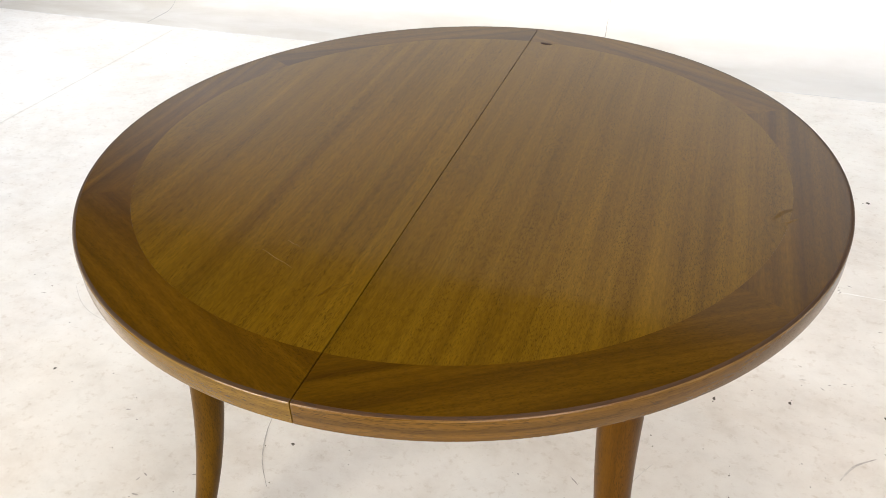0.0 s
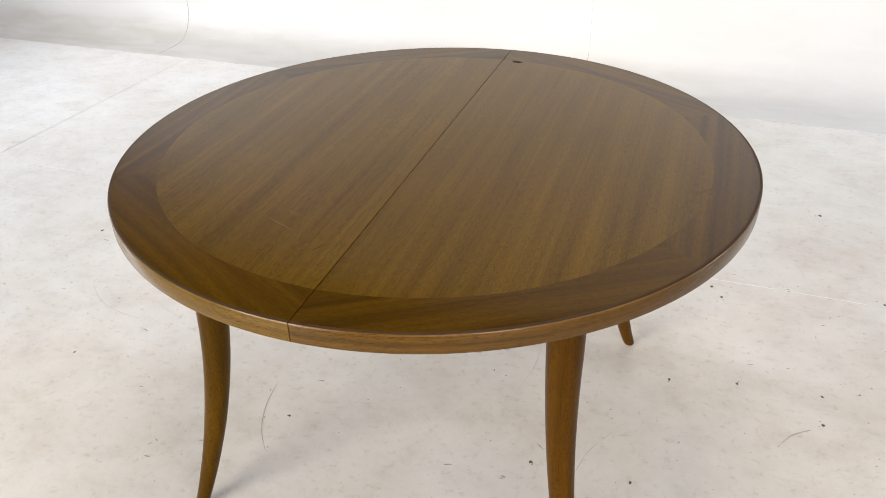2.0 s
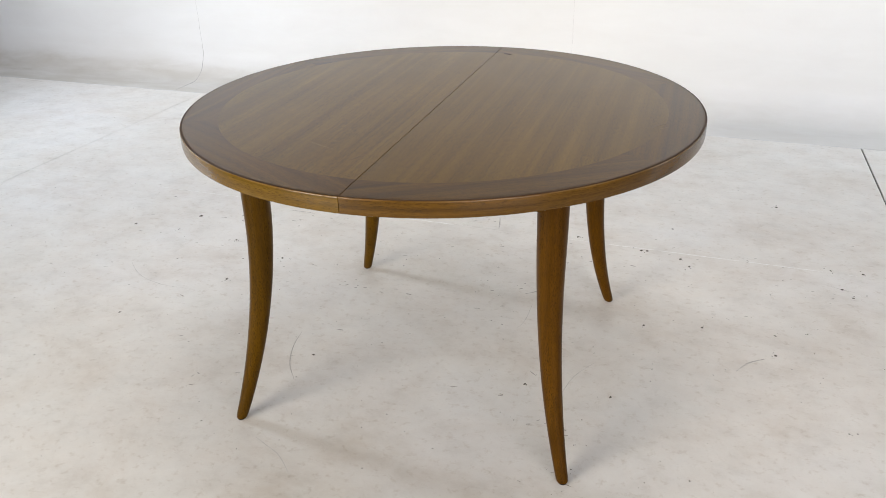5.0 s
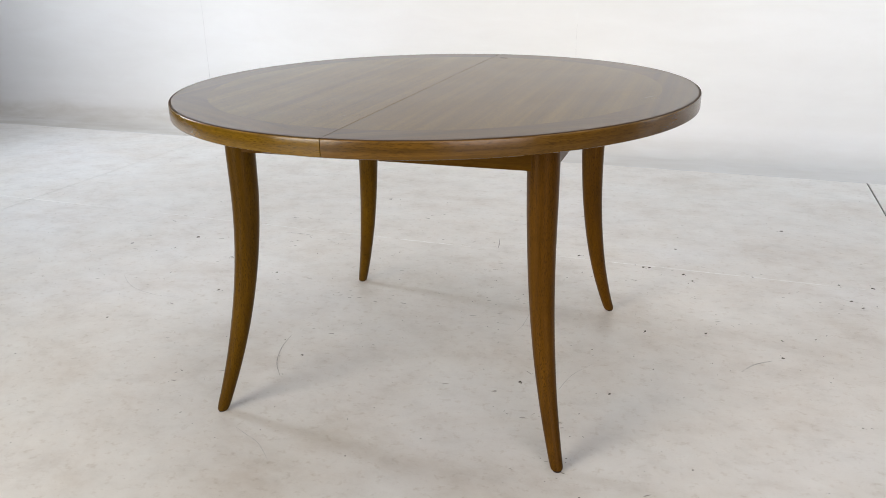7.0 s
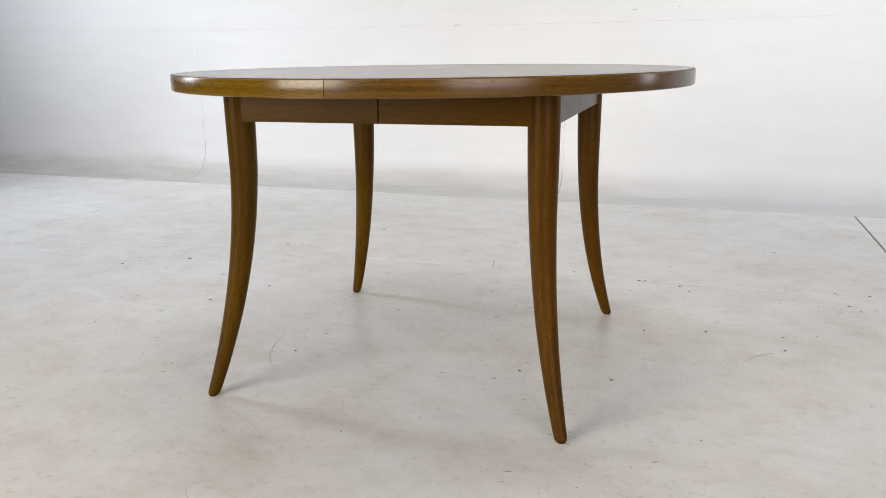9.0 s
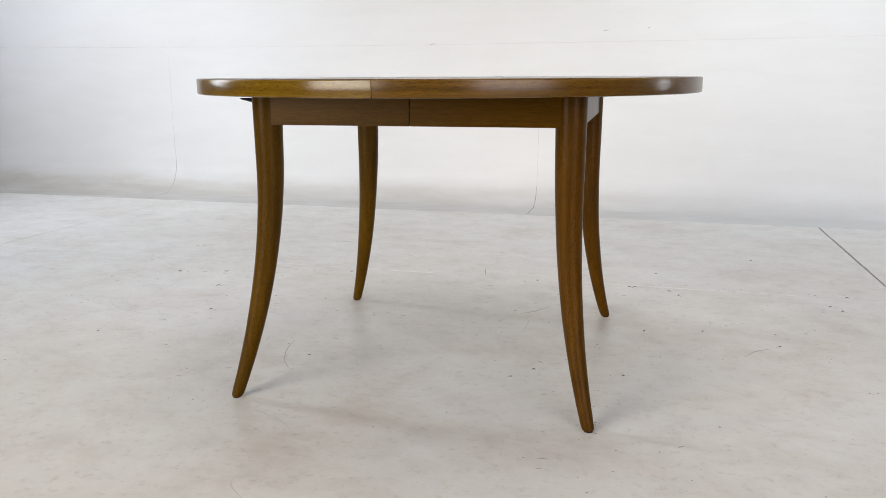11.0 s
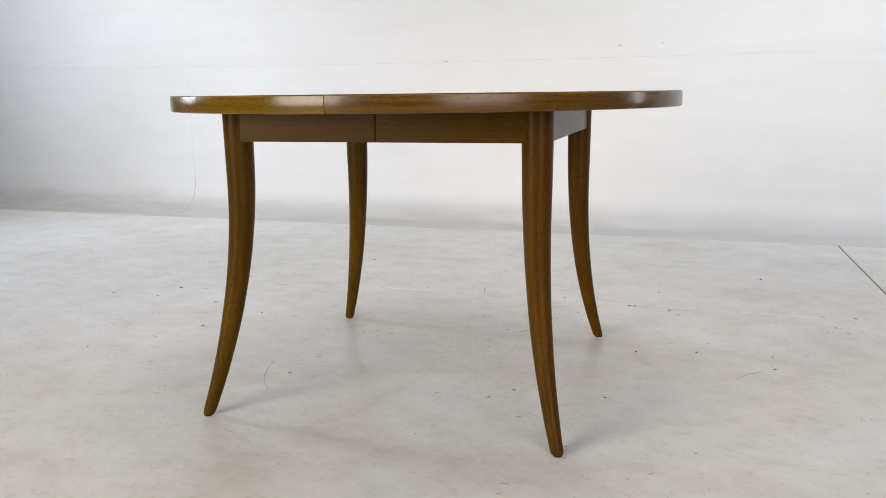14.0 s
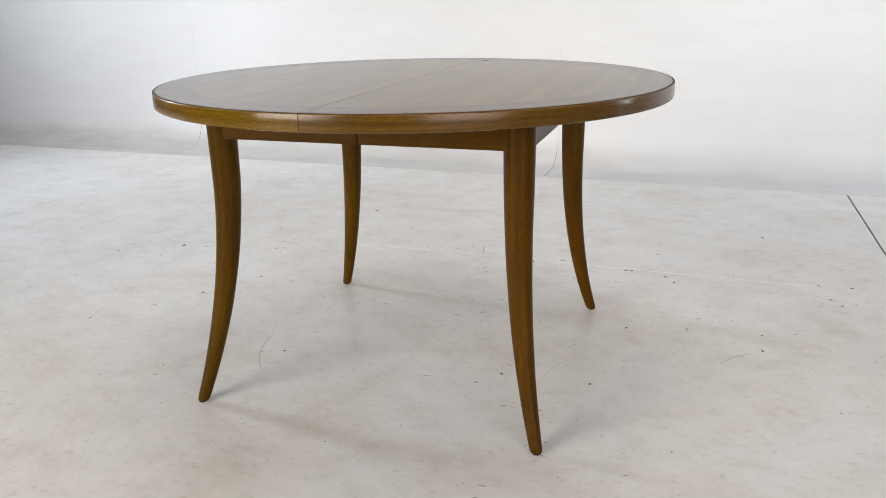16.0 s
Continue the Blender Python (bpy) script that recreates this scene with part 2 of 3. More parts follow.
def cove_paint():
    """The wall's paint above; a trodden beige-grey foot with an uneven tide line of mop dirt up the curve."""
    m, t, b = shader("cove_paint")
    pos = coords(t, (1, 1, 1), shift=False)
    sep = t.nodes.new("ShaderNodeSeparateXYZ")
    t.links.new(pos, sep.inputs[0])
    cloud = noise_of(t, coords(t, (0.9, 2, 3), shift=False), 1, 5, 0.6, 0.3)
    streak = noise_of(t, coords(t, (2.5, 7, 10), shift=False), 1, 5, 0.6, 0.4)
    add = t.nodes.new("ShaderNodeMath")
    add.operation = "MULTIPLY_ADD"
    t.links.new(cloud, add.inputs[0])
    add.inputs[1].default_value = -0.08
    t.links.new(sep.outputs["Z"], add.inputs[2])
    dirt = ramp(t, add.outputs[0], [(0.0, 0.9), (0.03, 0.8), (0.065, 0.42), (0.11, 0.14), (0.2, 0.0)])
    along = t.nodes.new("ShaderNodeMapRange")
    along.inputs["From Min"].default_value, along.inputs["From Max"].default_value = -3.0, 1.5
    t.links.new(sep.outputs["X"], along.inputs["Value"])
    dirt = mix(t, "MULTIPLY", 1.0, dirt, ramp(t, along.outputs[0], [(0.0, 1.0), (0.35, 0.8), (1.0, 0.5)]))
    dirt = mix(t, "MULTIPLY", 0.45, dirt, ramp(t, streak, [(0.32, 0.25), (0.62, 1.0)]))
    patch = noise_of(t, coords(t, (2.2, 5, 9), shift=False), 1, 5, 0.65, 0.5)
    big = noise_of(t, coords(t, (0.7, 0.7, 1.1), shift=False), 1, 5, 0.6, 0.5)
    c = mix(t, "MIX", ramp(t, patch, [(0.35, 0.0), (0.75, 0.5)]), (0.80, 0.81, 0.81), (0.74, 0.74, 0.73))
    c = mix(t, "MULTIPLY", 0.5, c, ramp(t, big, [(0.3, 0.92), (0.65, 1.0)]))
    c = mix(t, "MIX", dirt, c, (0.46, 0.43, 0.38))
    t.links.new(c, b.inputs["Base Color"])
    b.inputs["Roughness"].default_value = 0.6
    return m


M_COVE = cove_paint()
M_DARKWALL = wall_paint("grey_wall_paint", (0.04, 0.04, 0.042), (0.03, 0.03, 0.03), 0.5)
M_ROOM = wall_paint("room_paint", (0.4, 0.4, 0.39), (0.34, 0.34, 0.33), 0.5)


# ---- mesh helpers ----
def mesh_ob(name, bm, mat, smooth=False, angle=40):
    me = bpy.data.meshes.new(name)
    bmesh.ops.recalc_face_normals(bm, faces=bm.faces[:])
    if smooth:
        for f in bm.faces:
            f.smooth = True
        for e in bm.edges:
            if len(e.link_faces) == 2 and e.calc_face_angle(0) > radians(angle):
                e.smooth = False
    bm.to_mesh(me)
    bm.free()
    me.materials.append(mat)
    return new(name, me)


def part(name, bm, mat, parent, label="", smooth=False, at=None):
    ob = mesh_ob(name, bm, mat, smooth)
    ob.parent = parent
    if at is not None:
        ob.matrix_basis = at
    return tagged(ob, label)


def prism(outline, z0, z1, bevel=0.0):
    """A slab over an outline, its upper rim eased by bevel."""
    bm = bmesh.new()
    low = [bm.verts.new((x, y, z0)) for x, y in outline]
    top = [bm.verts.new((x, y, z1)) for x, y in outline]
    n = len(outline)
    for i in range(n):
        bm.faces.new((low[i], low[(i + 1) % n], top[(i + 1) % n], top[i]))
    bm.faces.new(list(reversed(low)))
    bm.faces.new(top)
    if bevel:
        rim = [e for e in bm.edges if e.verts[0].co.z > z1 - 1e-6 and e.verts[1].co.z > z1 - 1e-6]
        bmesh.ops.bevel(bm, geom=rim, offset=bevel, segments=1, affect="EDGES")
    return bm


def box(x0, x1, y0, y1, z0, z1, bevel=0.0):
    bm = prism([(x0, y0), (x1, y0), (x1, y1), (x0, y1)], z0, z1)
    if bevel:
        bmesh.ops.bevel(bm, geom=bm.edges[:], offset=bevel, segments=2, affect="EDGES")
    return bm


def arc(r, a0, a1, n):
    return [(r * math.cos(radians(a0 + (a1 - a0) * i / n)), r * math.sin(radians(a0 + (a1 - a0) * i / n))) for i in range(n + 1)]


def ribbon(points, widths, thick=0.0006):
    """A thin raised strip along points on a flat ground, of changing width."""
    bm = bmesh.new()
    rows = []
    for i, (x, y) in enumerate(points):
        ax, ay = points[max(i - 1, 0)]
        bx, by = points[min(i + 1, len(points) - 1)]
        d = math.hypot(bx - ax, by - ay) or 1
        nx, ny, w = -(by - ay) / d, (bx - ax) / d, widths[i] / 2
        rows.append([bm.verts.new((x + nx * w * k, y + ny * w * k, z)) for k, z in ((-1, 0.0), (-0.6, thick), (0.6, thick), (1, 0.0))])
    for a, b in zip(rows, rows[1:]):
        for k in range(3):
            bm.faces.new((a[k], b[k], b[k + 1], a[k + 1]))
    return bm


# ---- the studio shell ----
U0, U1, V0, V1, H, CYC = -4.6, 4.6, -5.2, 2.21, 4.2, 3.05
WALL_V = 2.561


def joint_v(u):
    """The cross joint of the floor slabs runs a little askew to the long ones."""
    return 0.852 - 0.0145 * u


floor = mesh_ob("floor", box(U0, U1, V0, V1 + 0.4, -0.05, -0.006), M_JOINT)
floor.matrix_world = STUDIO
tagged(floor, "off-white painted concrete studio floor with scuffs and chips", "floor", kind="structure")
LONG_JOINTS = [((U0, U0), (U0, U0)), ((-2.3365, -2.3040), (-2.3341, -2.3016)), ((1.3475, 1.3300), (1.3540, 1.3365)), ((U1, U1), (U1, U1))]
for (_, near), (far, _) in zip(LONG_JOINTS, LONG_JOINTS[1:]):
    # near and far: where the slab's two long edges lie, first at v = 0.85, then at v = 2.2
    def edge(pair, v):
        return pair[0] + (pair[1] - pair[0]) * (v - 0.85) / 1.35
    for lo, hi in ((lambda u: V0, lambda u: joint_v(u) - 0.0004), (lambda u: joint_v(u) + 0.0004, lambda u: V1 + 0.03 - 0.0148 * u)):
        corners = []
        for pair, rim in ((near, lo), (far, lo), (far, hi), (near, hi)):
            v = rim(edge(pair, 0.85))
            corners.append((edge(pair, max(v, 0.0)), v))
        part("slab", prism(corners, -0.03, 0.0, 0.001), M_FLOOR, floor)

COVE_V, COVE_H = 2.40, 0.20


def cove_profile():
    """A flat painted foot on the floor, then a quarter curve up into the wall."""
    pts = [(V1 + 0.002, -0.02), (V1 + 0.003, 0.0005), (V1 + 0.02, 0.002), (V1 + 0.1, 0.0028)]
    for i in range(17):
        a = math.pi / 2 * i / 16
        pts.append((COVE_V + (WALL_V - COVE_V) * math.sin(a), 0.003 + COVE_H * (1 - math.cos(a))))
    return pts


def long_joint(u):
    """Height of the long joint in the wall boards, which sags a little."""
    return 0.914 + 0.0026 * (u + 0.75) ** 2


def sheet(profile, ua, ub, steps, depth=0.03, drop=0.0):
    """A curved shell of real thickness: profile(u) gives (v, z) points, swept along u."""
    bm = bmesh.new()
    grid = []
    for k in range(steps + 1):
        u = ua + (ub - ua) * k / steps
        front = [bm.verts.new((u, v, z)) for v, z in profile(u)]
        back = [bm.verts.new((u, v + depth, z - drop)) for v, z in profile(u)]
        grid.append((front, back))
    n = len(grid[0][0])
    for (fa, ba), (fb, bb) in zip(grid, grid[1:]):
        for i in range(n - 1):
            bm.faces.new((fa[i], fa[i + 1], fb[i + 1], fb[i]))
            bm.faces.new((ba[i], bb[i], bb[i + 1], ba[i + 1]))
        bm.faces.new((fa[-1], ba[-1], bb[-1], fb[-1]))
        bm.faces.new((fa[0], fb[0], bb[0], ba[0]))
    for f, b in (grid[0], grid[-1]):
        for i in range(n - 1):
            bm.faces.new((f[i], b[i], b[i + 1], f[i + 1]))
    return bm


wall = mesh_ob("wall_north", box(U0 - 0.2, U1 + 0.2, WALL_V + 0.032, WALL_V + 0.21, -0.05, H), M_DARKWALL)
wall.matrix_world = STUDIO @ pose(0, 0, 0, 0, 0, -0.85)
tagged(wall, "white painted cyclorama wall curving into the floor", "wall", kind="structure")
SEAMS = [U0, -2.538, -0.154, 2.25, U1]
for ua, ub in zip(SEAMS, SEAMS[1:]):
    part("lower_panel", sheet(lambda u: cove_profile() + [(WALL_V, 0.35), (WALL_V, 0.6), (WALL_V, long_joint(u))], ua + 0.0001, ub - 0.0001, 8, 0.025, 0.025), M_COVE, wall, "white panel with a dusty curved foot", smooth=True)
    part("upper_panel", sheet(lambda u: [(WALL_V - 0.0001, long_joint(u)), (WALL_V - 0.0007, long_joint(u) + 0.003), (WALL_V - 0.0007, CYC)], ua + 0.0001, ub - 0.0001, 8, 0.031), M_WALL, wall)


def seam(u, low, top, width):
    """A cracked joint that climbs the cove and the wall from low to top, thinning upwards."""
    prof = [p for p in cove_profile()[2:] if p[1] >= low] + [(WALL_V, COVE_H + 0.02 + 0.05 * i) for i in range(20)]
    prof = [p for p in prof if low <= p[1] <= top]
    bm = bmesh.new()
    rows = []
    rng = random.Random(int(u * 100))
    for i, (v, z) in enumerate(prof):
        w = width * (1 - 0.6 * i / len(prof)) * rng.uniform(0.5, 1.2)
        j = rng.uniform(-0.0015, 0.0015)
        rows.append([bm.verts.new((u + j + w * k, v - 0.0012, z + 0.0012)) for k in (-0.5, 0.5)])
    for a, b in zip(rows, rows[1:]):
        bm.faces.new((a[0], a[1], b[1], b[0]))
    return bm


rng = random.Random(4)
joint = [(U0 + (U1 - U0) * i / 160, rng.uniform(-0.0012, 0.0012) + long_joint(U0 + (U1 - U0) * i / 160)) for i in range(161)]
part("joint_line", ribbon(joint, [rng.uniform(0.001, 0.0045) for _ in joint], 0.0004), M_LINE, wall, "faint grey joint line", at=pose(0, WALL_V - 0.0009, 0.0015, 90, 0, 0))
rng = random.Random(9)
lip = [(U0 + (U1 - U0) * i / 240, V1 + 0.0005 + 0.007 * noise.noise((i * 0.11, 3.3, 0)) + rng.uniform(-0.002, 0.002)) for i in range(241)]
part("paint_lip", ribbon(lip, [rng.uniform(0.003, 0.012) for _ in lip], 0.0009), M_LIP, wall, "raised white paint edge along the floor")
for u, mark, top in ((-2.538, 0.22, 0.88), (-0.154, 0.14, 0.70)):
    part("seam_crack", seam(u, 0.0, mark, 0.0055), M_SEAM, wall, "grey hairline crack")
    part("seam_crack", seam(u, mark - 0.03, top, 0.0022), M_HAIR, wall, "faint hairline crack")

# unseen sides that close the room; the west wall is dark to cut bounce
shell = [
    ("wall_west", box(U0 - 0.2, U0, V0 - 0.2, 2.8, -0.05, H), M_DARKWALL, "unseen side wall, kept near-black to dim the cyclorama's left end"),
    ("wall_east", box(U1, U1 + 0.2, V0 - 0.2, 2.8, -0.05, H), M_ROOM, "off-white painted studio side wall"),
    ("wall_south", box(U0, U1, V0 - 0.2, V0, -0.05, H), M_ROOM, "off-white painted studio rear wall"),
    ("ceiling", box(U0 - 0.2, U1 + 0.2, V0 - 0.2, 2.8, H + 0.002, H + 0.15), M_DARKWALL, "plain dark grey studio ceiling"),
]
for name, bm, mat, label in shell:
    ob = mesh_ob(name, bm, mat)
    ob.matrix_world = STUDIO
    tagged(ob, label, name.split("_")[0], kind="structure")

# ---- the table ----
TOP, UNDER, R_OUT, R_EDGE, R_FIELD = 0.740, 0.705, 0.620, 0.614, 0.535
table = new("dining_table")
table.matrix_world = STUDIO @ pose(-0.0015, 0.0076, 0, 0, 0, 0.8)
tagged(table, "round walnut-brown wooden extension dining table with curved sabre legs", "table")


def edge_band():
    """Half of the solid edge, swept round, with its length and height as UV."""
    prof = [(R_EDGE, UNDER), (R_OUT - 0.003, UNDER), (R_OUT - 0.0008, UNDER + 0.0012), (R_OUT, UNDER + 0.004), (R_OUT, TOP - 0.0032),
            (R_OUT - 0.0003, TOP - 0.0019), (R_OUT - 0.0010, TOP - 0.0009), (R_OUT - 0.0020, TOP - 0.0002), (R_OUT - 0.0031, TOP), (R_EDGE, TOP)]
    bm = bmesh.new()
    uv = bm.loops.layers.uv.new("UVMap")
    n = 120
    rings = []
    for i in range(n + 1):
        a = radians(-90 + 180 * i / n)
        rings.append([bm.verts.new((max(r * math.cos(a), 0.0008), r * math.sin(a), z)) for r, z in prof])
    for i in range(n):
        for k in range(len(prof)):
            q = (k + 1) % len(prof)
            f = bm.faces.new((rings[i][k], rings[i + 1][k], rings[i + 1][q], rings[i][q]))
            s0, s1 = i * math.pi * R_OUT / n, (i + 1) * math.pi * R_OUT / n
            for loop, co in zip(f.loops, ((s0, k), (s1, k), (s1, k + 1), (s0, k + 1))):
                p = prof[co[1] % len(prof)]
                loop[uv].uv = (co[0], p[1] - p[0])
    bm.faces.new(rings[0])
    bm.faces.new(list(reversed(rings[-1])))
    return bm


def half_disc(r, gap, n=96):
    return [(max(x, gap), y) for x, y in arc(r, -90, 90, n)]


def top_half(turn, rim):
    core = part("top_half", prism(half_disc(R_EDGE - 0.0002, 0.0013), UNDER + 0.0006, TOP - 0.0009), M_CORE, table,
                "half of the round veneered top", at=pose(0, 0, 0, 0, 0, turn))
    part("edge_band", edge_band(), rim, core, "glossy lighter edge veneer", smooth=True)
    part("field", prism(half_disc(R_FIELD - 0.00003, 0.0007), TOP - 0.003, TOP), M_FIELD, core, "olive-brown straight-grained veneer")
    # three banding pieces, each with its grain along its own chord
    for mid in (-60, 0, 60):
        a0, a1 = -30, 30
        outer, inner = arc(R_EDGE, a0 + 0.004, a1 - 0.004, 40), arc(R_FIELD + 0.00003, a1 - 0.004, a0 + 0.004, 40)
        outline = outer + inner
        if mid:
            c, s = math.cos(radians(mid)), math.sin(radians(mid))
            world_x = [(x * c - y * s, x * s + y * c) for x, y in outline]
            world_x = [(max(x, 0.0007), y) for x, y in world_x]
            outline = [(x * c + y * s, -x * s + y * c) for x, y in world_x]
        part("banding", prism(outline, TOP - 0.003, TOP), M_BAND, core, "darker red-brown border veneer", at=pose(0, 0, 0, 0, 0, mid))
    return core


top_half(0, M_RIM_RED)
top_half(180, M_RIM)

# a dark inlaid knot near the far end of the seam, and a pale varnish scratch
knot_shape = [(0.0125 * math.cos(a) * (1 + 0.2 * math.sin(3 * a)), 0.0062 * math.sin(a) * (1 + 0.25 * math.cos(2 * a))) for a in [i * math.pi / 10 for i in range(20)]]
part("knot", prism(knot_shape, -0.001, 0.0004), M_KNOT, table, "small dark red-brown knot", at=pose(0.0375, 0.527, TOP, 0, 0, -12))
for (x0, y0), (x1, y1), width in (((-0.178, -0.361), (-0.113, -0.391), 0.0005), ((-0.152, -0.331), (-0.126, -0.342), 0.0003)):
    scratch = [(x0 + (x1 - x0) * i / 8, y0 + (y1 - y0) * i / 8 + 0.0008 * math.sin(i * 1.3)) for i in range(9)]
    part("scratch", ribbon(scratch, [0.0002 + width * math.sin(math.pi * i / 8) for i in range(9)], 0.0001), M_SCRATCH, table, "fine pale scratch", at=pose(0, 0, TOP))


def dull_mark(points, width):
    return ribbon(points, [0.5 * width * (0.3 + 0.7 * math.sin(math.pi * (i + 0.5) / len(points))) for i in range(len(points))], 0.0001)


MARKS = [
    ((-0.043, -0.418), 0.010, [(-0.010, -0.020), (-0.004, -0.008), (-0.001, 0.004), (0.008, 0.016)]),
    ((-0.032, -0.408), 0.005, [(-0.002, -0.010), (0.004, 0.002), (0.012, 0.008)]),
    ((0.520, -0.072), 0.016, [(-0.014, -0.018), (-0.006, 0.0), (0.004, 0.014), (0.014, 0.02)]),
    ((0.528, -0.088), 0.009, [(-0.012, -0.006), (0.0, 0.0), (0.012, 0.012)]),
    ((0.155, 0.258), 0.005, [(-0.006, -0.012), (0.0, 0.0), (0.003, 0.014)]),
]
for (x, y), width, pts in MARKS:
    part("dull_mark", dull_mark(pts, width), M_DULL, table, "dull rubbed spot in the varnish", at=pose(x, y, TOP))

LEG_R = [(0.0, 0.0122), (0.004, 0.0126), (0.008, 0.0138), (0.07, 0.0167), (0.225, 0.0228), (0.38, 0.0272), (0.55, 0.0315), (UNDER, 0.0335)]


def leg_radius(z):
    for (za, ra), (zb, rb) in zip(LEG_R, LEG_R[1:]):
        if z <= zb:
            return ra + (rb - ra) * (z - za) / (zb - za)
    return LEG_R[-1][1]


def leg_mesh(reach, bend):
    """A turned sabre leg: upright above, sweeping out along x towards the foot."""
    bm = bmesh.new()
    zs = [0.004, 0.006, 0.010] + [0.02 + (UNDER - 0.02) * i / 34 for i in range(35)]
    rings = []
    for z in zs:
        s = max(0.0, (0.56 - z) / 0.56)
        off, slope = reach * s ** bend, reach * bend * s ** (bend - 1) / 0.56
        r = leg_radius(z)
        tilt = math.atan(slope)
        ring = []
        for k in range(28):
            a = 2 * math.pi * k / 28
            x, y = r * math.cos(a), r * math.sin(a)
            dz = x * math.sin(tilt) if z > 0.03 else x * math.sin(tilt) * z / 0.03
            ring.append(bm.verts.new((off + x * math.cos(tilt * (z > 0.02)), y, min(max(z + dz, 0.0), UNDER))))
        rings.append(ring)
    for a, b in zip(rings, rings[1:]):
        for k in range(28):
            bm.faces.new((a[k], a[(k + 1) % 28], b[(k + 1) % 28], b[k]))
    bm.faces.new(list(reversed(rings[0])))
    bm.faces.new(rings[-1])
    return bm


def foot_disc_mesh(reach):
    """A small black disc under the foot."""
    bm = prism([(reach + 0.0096 * math.cos(math.pi * k / 10), 0.0096 * math.sin(math.pi * k / 10)) for k in range(20)], 0.0, 0.0045)
    return bm


LEG_U, LEG_V = 0.342, 0.345
for su, sv, ou, ov, bend in ((-1, -1, 0.080, 0.076, 1.9), (1, -1, 0.062, 0.076, 2.4), (1, 1, 0.062, 0.082, 2.4), (-1, 1, 0.084, 0.086, 2.15)):
    at = pose(su * LEG_U, sv * LEG_V, 0, 0, 0, math.degrees(math.atan2(sv * ov, su * ou)))
    leg = part("leg", leg_mesh(math.hypot(ou, ov), bend), M_LEG_GOLD if su < 0 else M_LEG, table, "tapered curved sabre leg", smooth=True, at=at)
    part("glide", foot_disc_mesh(math.hypot(ou, ov)), M_BLACK, leg, "thin black disc under the foot")

A_Z0, A_V, A_U = 0.6388, 0.371, 0.366
for sv in (-1, 1):
    for ua, ub in ((-LEG_U, -0.0012), (0.0012, LEG_U)):
        va, vb = sorted((sv * A_V, sv * (A_V - 0.020)))
        part("apron", box(ua, ub, va, vb, A_Z0, UNDER + 0.0003, 0.0012), M_APRON, table)
for su in (-1, 1):
    ua, ub = sorted((su * A_U, su * (A_U - 0.020)))
    part("apron", box(-LEG_V, LEG_V, -ub, -ua, A_Z0, UNDER + 0.0003, 0.0012), M_APRON, table, at=pose(0, 0, 0, 0, 0, 90))


def latch():
    """A black lever: a curved blade that tapers to an upturned tip."""
    bm = bmesh.new()
    rows = []
    for i in range(9):
        f = i / 8
        x = -0.563 + 0.158 * f
        w, h = 0.004 + 0.011 * min(1, f * 2.5), 0.003 + 0.0125 * min(1, f * 3)
        z = 0.6865 - 0.006 * min(1, f * 2.5)
        rows.append([bm.verts.new((x, -0.05 + a * w, z + b * h)) for a, b in ((-1, 0), (-0.7, -0.5), (0.7, -0.5), (1, 0), (0.7, 0.5), (-0.7, 0.5))])
    for a, b in zip(rows, rows[1:]):
        for k in range(6):
            bm.faces.new((a[k], a[(k + 1) % 6], b[(k + 1) % 6], b[k]))
    bm.faces.new(rows[0])
    bm.faces.new(list(reversed(rows[-1])))
    return bm


lever = part("latch_lever", latch(), M_BLACK, table, "black metal leaf latch under the top", smooth=True)
part("pivot", box(-0.435, -0.405, -0.066, -0.034, 0.676, UNDER + 0.0004, 0.002), M_BLACK, lever)

# ---- floor marks ----
# what is left of the white filler in the cross joint: from u to u, and its widest width
rng = random.Random(5)
FILLER = [(-1.62, -1.11, 0.0035), (-1.10, -0.92, 0.0065), (-0.90, -0.80, 0.003), (-0.74, -0.63, 0.004), (-0.58, -0.50, 0.008), (-0.475, -0.25, 0.0075), (-0.24, -0.18, 0.003),
          (0.15, 0.33, 0.003), (0.335, 0.50, 0.0045), (0.516, 0.79, 0.0045), (0.807, 1.055, 0.005), (1.13, 1.16, 0.004)]
for start, end, width in FILLER:
    n = max(3, int((end - start) / 0.02))
    pts = [(start + (end - start) * i / n, joint_v(start + (end - start) * i / n) - 0.002 + rng.uniform(-0.0012, 0.0012)) for i in range(n + 1)]
    part("joint_filler", ribbon(pts, [width * rng.uniform(0.45, 1.0) if 0 < i < n else 0.001 for i in range(n + 1)], 0.0005), M_FILLER, floor, "rest of white joint filler")


def speck(bm, x, y, r, rng, stretch=1.0, turn=0.0):
    n = rng.choice((5, 6, 7))
    c, s = math.cos(turn), math.sin(turn)
    ring = []
    for k in range(n):
        a = 2 * math.pi * k / n
        q = r * rng.uniform(0.5, 1.2)
        px, py = q * math.cos(a) * stretch, q * math.sin(a)
        ring.append(bm.verts.new((x + px * c - py * s, y + px * s + py * c, 0.0006)))
    bm.faces.new(ring)


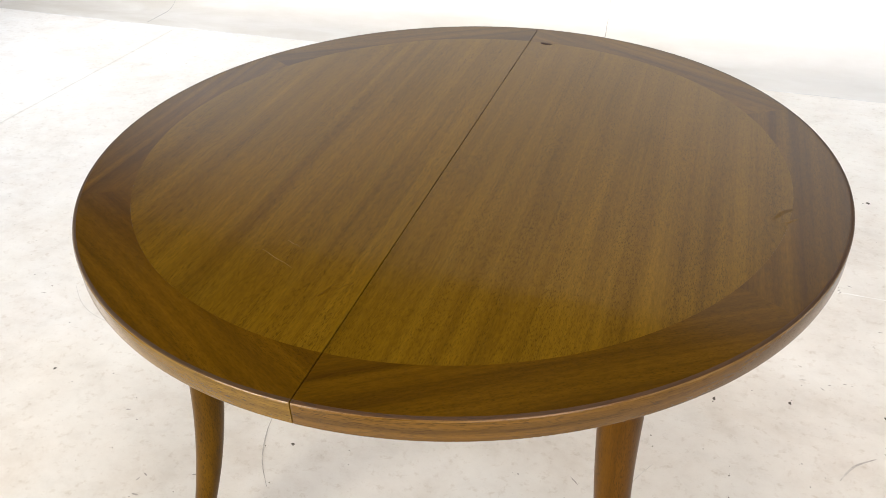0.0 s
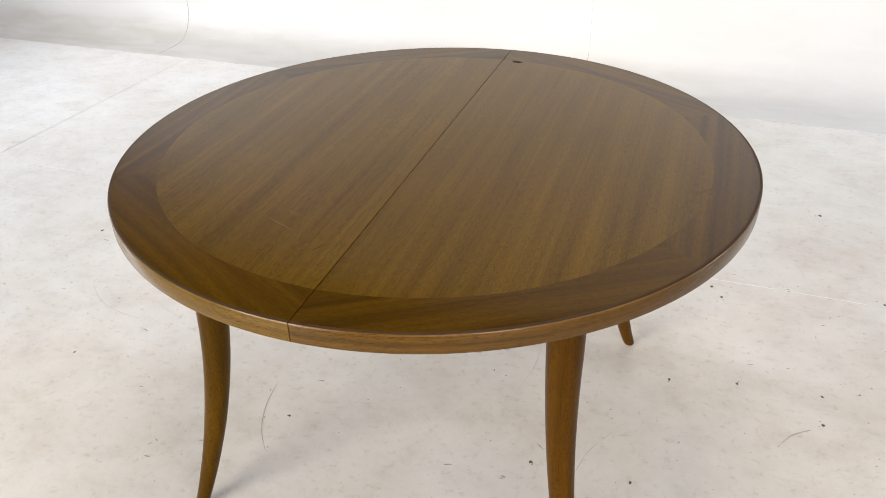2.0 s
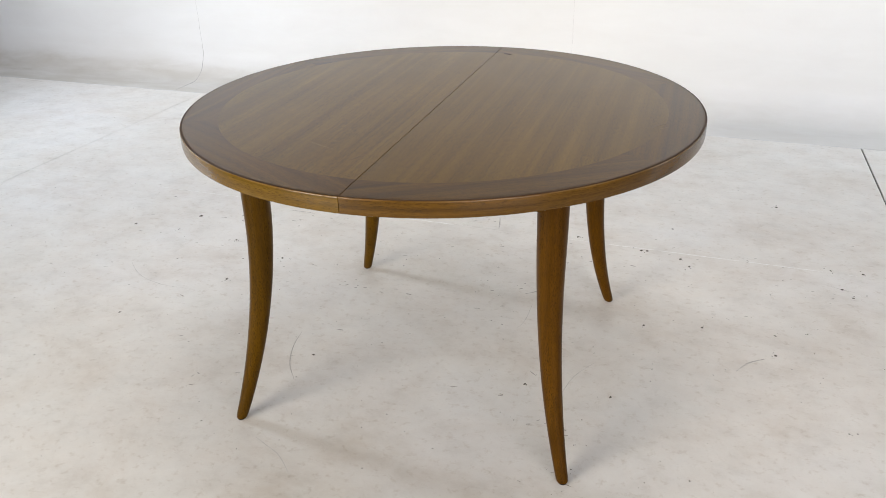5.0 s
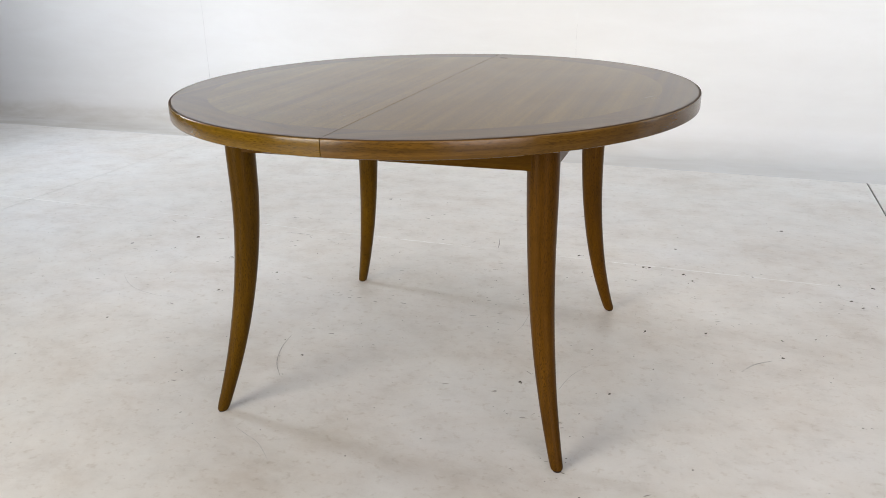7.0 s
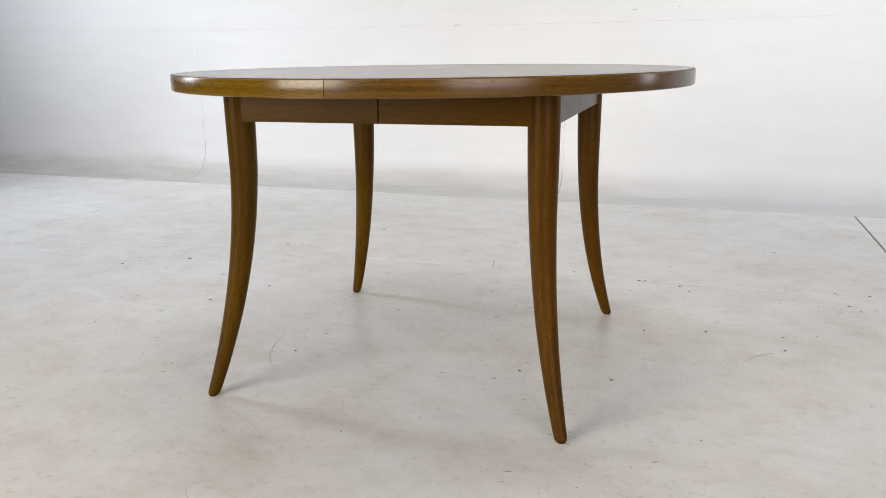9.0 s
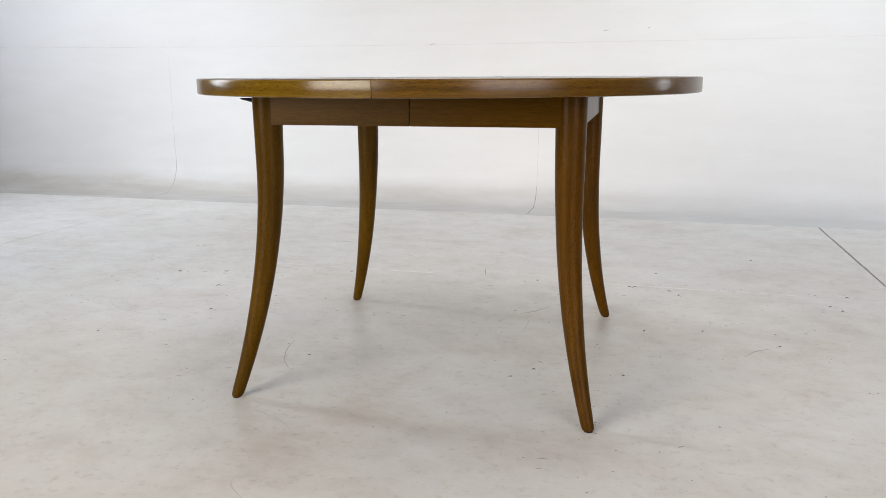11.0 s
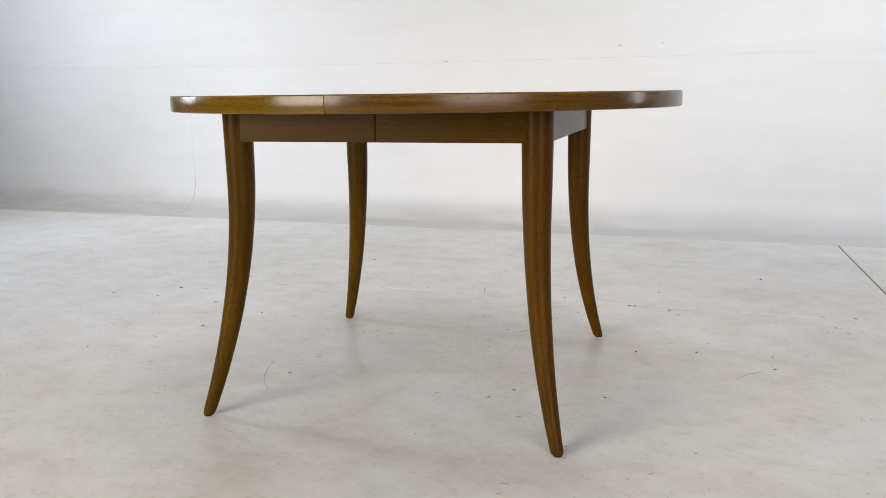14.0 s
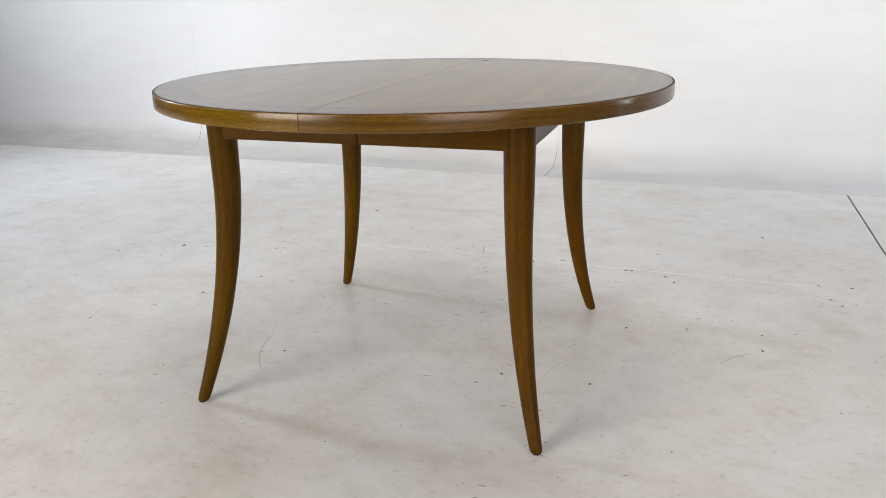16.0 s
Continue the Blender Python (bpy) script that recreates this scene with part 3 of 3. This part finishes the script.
# the largest chips in the paint: place on the floor and half width in millimetres
CHIPS = [
    (-1.458, 0.516, 4.9), (-1.261, 0.518, 3.6), (-1.25, 0.65, 6.3), (-1.071, 0.692, 6.3), (-1.07, -0.07, 3.4), (-0.993, 0.496, 4.7), (-0.89, 0.371, 3.4), (-0.86, 0.219, 4.2),
    (-0.754, 0.412, 3.9), (-0.712, 1.341, 5.9), (-0.595, 0.806, 5), (-0.369, -0.108, 3.5), (0.127, 0.837, 4.8), (0.224, 0.875, 4.8), (0.242, -0.07, 3.3), (0.459, 0.828, 5.2),
    (0.469, -0.061, 3.6), (0.48, 0.828, 4), (0.516, 0.321, 4.8), (0.552, 1.039, 3.7), (0.596, 0.795, 4.5), (0.627, 0.747, 4.4), (0.684, 0.357, 3.8), (0.886, 0.265, 3.6),
    (0.888, 0.371, 3.7), (0.927, 1.358, 5.2), (1.042, -0.04, 2), (1.061, -0.034, 1.6), (1.08, 0.848, 4.4), (1.101, 0.72, 4.2), (1.13, 0.672, 4.1), (1.18, 0.848, 4.3),
]


def scatter():
    """The large chips in their places, then many small ones, thickest behind and beside the table."""
    bm = bmesh.new()
    rng = random.Random(11)

    def chip(x, y, r):
        speck(bm, x, y, r, rng, rng.uniform(0.75, 1.0), rng.uniform(-0.6, 0.6))
        for _ in range(rng.randint(0, 2)):
            speck(bm, x + rng.gauss(0, 2.0 * r), y + rng.gauss(0, 2.0 * r), 0.3 * r, rng, 1.3, rng.uniform(0, 3))

    for x, y, r in CHIPS:
        chip(x, y, 0.0015 * r)
    for _ in range(115):
        x = rng.choice((rng.uniform(-1.6, 1.2), rng.gauss(0.1, 0.6)))
        y = rng.choice((rng.uniform(-0.7, 0.9), rng.gauss(0.3, 0.2), rng.gauss(-0.45, 0.15)))
        chip(x, y, 0.00125 * rng.uniform(0.9, 2.0) * (1.25 if y > 0.2 else 1.0))
    return bm


def grit():
    bm = bmesh.new()
    rng = random.Random(12)
    for _ in range(420):
        x, y = rng.uniform(-2.6, 2.0), rng.uniform(-1.2, 2.1)
        speck(bm, x, y, rng.choice((0.0007, 0.0009, 0.0012, 0.0017)), rng, rng.uniform(1, 2.4), rng.uniform(0, 3.1))
    return bm


tagged(part("floor_chips", scatter(), M_SPECK, floor, "small dark chips in the paint"), kind="stuff")
tagged(part("floor_grit", grit(), M_RUB, floor, "fine grey grit on the paint"), kind="stuff")


def rubs():
    """Short grey dashes and smudges trodden into the paint, thickest along the filled joint."""
    bm = bmesh.new()
    rng = random.Random(23)
    for _ in range(78):
        x, y = rng.uniform(-1.7, 1.7), rng.choice((rng.uniform(-0.7, 1.9), rng.gauss(0.75, 0.2), rng.gauss(0.3, 0.25)))
        for _ in range(rng.randint(1, 5)):
            speck(bm, x + rng.gauss(0, 0.06), y + rng.gauss(0, 0.025), rng.uniform(0.0012, 0.0028), rng, rng.uniform(2, 6), rng.gauss(0.1, 0.35))
    return bm


tagged(part("floor_rubs", rubs(), M_SMUDGE, floor, "short grey rub marks in the paint", at=pose(0, 0, 0.0001)), kind="stuff")


def scuff(pts, width):
    """A curved rubber or chair-leg mark through a few points."""
    n = len(pts) - 1
    fine = []
    for i in range(n * 6 + 1):
        k = min(i // 6, n - 1)
        f = (i - 6 * k) / 6
        q = [pts[max(k - 1, 0)], pts[k], pts[k + 1], pts[min(k + 2, n)]]
        fine.append(tuple(0.5 * (2 * q[1][d] + (q[2][d] - q[0][d]) * f + (2 * q[0][d] - 5 * q[1][d] + 4 * q[2][d] - q[3][d]) * f * f
                                 + (3 * q[1][d] - q[0][d] - 3 * q[2][d] + q[3][d]) * f ** 3) for d in (0, 1)))
    m = len(fine) - 1
    return ribbon(fine, [0.65 * width * (0.35 + 0.65 * math.sin(math.pi * i / m)) for i in range(m + 1)], 0.00012)


SCUFFS = [
    (0.0040, M_SCUFF_DARK, [(-0.459, -0.007), (-0.447, -0.083), (-0.415, -0.166), (-0.367, -0.231)]),
    (0.0032, M_SCUFF, [(-0.344, -0.475), (-0.306, -0.493), (-0.256, -0.518), (-0.203, -0.567)]),
    (0.0036, M_SCUFF, [(-1.261, 0.235), (-1.197, 0.179), (-1.133, 0.144), (-1.044, 0.122), (-0.964, 0.124)]),
    (0.0075, M_SCUFF_DARK, [(0.781, 0.155), (0.800, 0.188), (0.819, 0.211), (0.857, 0.239)]),
    (0.0070, M_SCUFF_DARK, [(0.132, 0.406), (0.172, 0.441), (0.215, 0.504)]),
    (0.0060, M_SCUFF_DARK, [(-0.938, 0.801), (-0.883, 0.803), (-0.819, 0.801)]),
    (0.0070, M_SCUFF_DARK, [(-0.868, 1.319), (-0.829, 1.329), (-0.784, 1.324)]),
    (0.0034, M_SCUFF, [(-0.164, -0.849), (-0.216, -0.806), (-0.228, -0.779), (-0.225, -0.741)]),
    (0.0030, M_SCUFF, [(0.155, 0.195), (0.169, 0.251), (0.169, 0.349)]),
    (0.0030, M_SCUFF, [(0.344, -0.081), (0.363, 0.005), (0.405, 0.082)]),
    (0.0060, M_SCUFF_DARK, [(-0.100, 0.973), (-0.085, 0.912), (-0.076, 0.863)]),
    (0.0060, M_SCUFF, [(1.070, 0.735), (1.101, 0.720), (1.143, 0.711)]),
]
for width, mat, pts in SCUFFS:
    part("scuff_mark", scuff(pts, width), mat, floor, "thin grey scuff in the paint", at=pose(0, 0, 0.0003))

# small dents and lumps in the wall paint just above the long joint
for u, z, w in ((-0.778, 0.916, 0.020), (0.205, 0.976, 0.014), (0.43, 0.984, 0.006)):
    part("wall_nick", scuff([(-w, 0.0), (0, 0.003), (w, 0.004)], 0.005), M_SEAM, wall, "small nick in the paint", at=pose(u, WALL_V - 0.0011, z, 90, 0, 0))
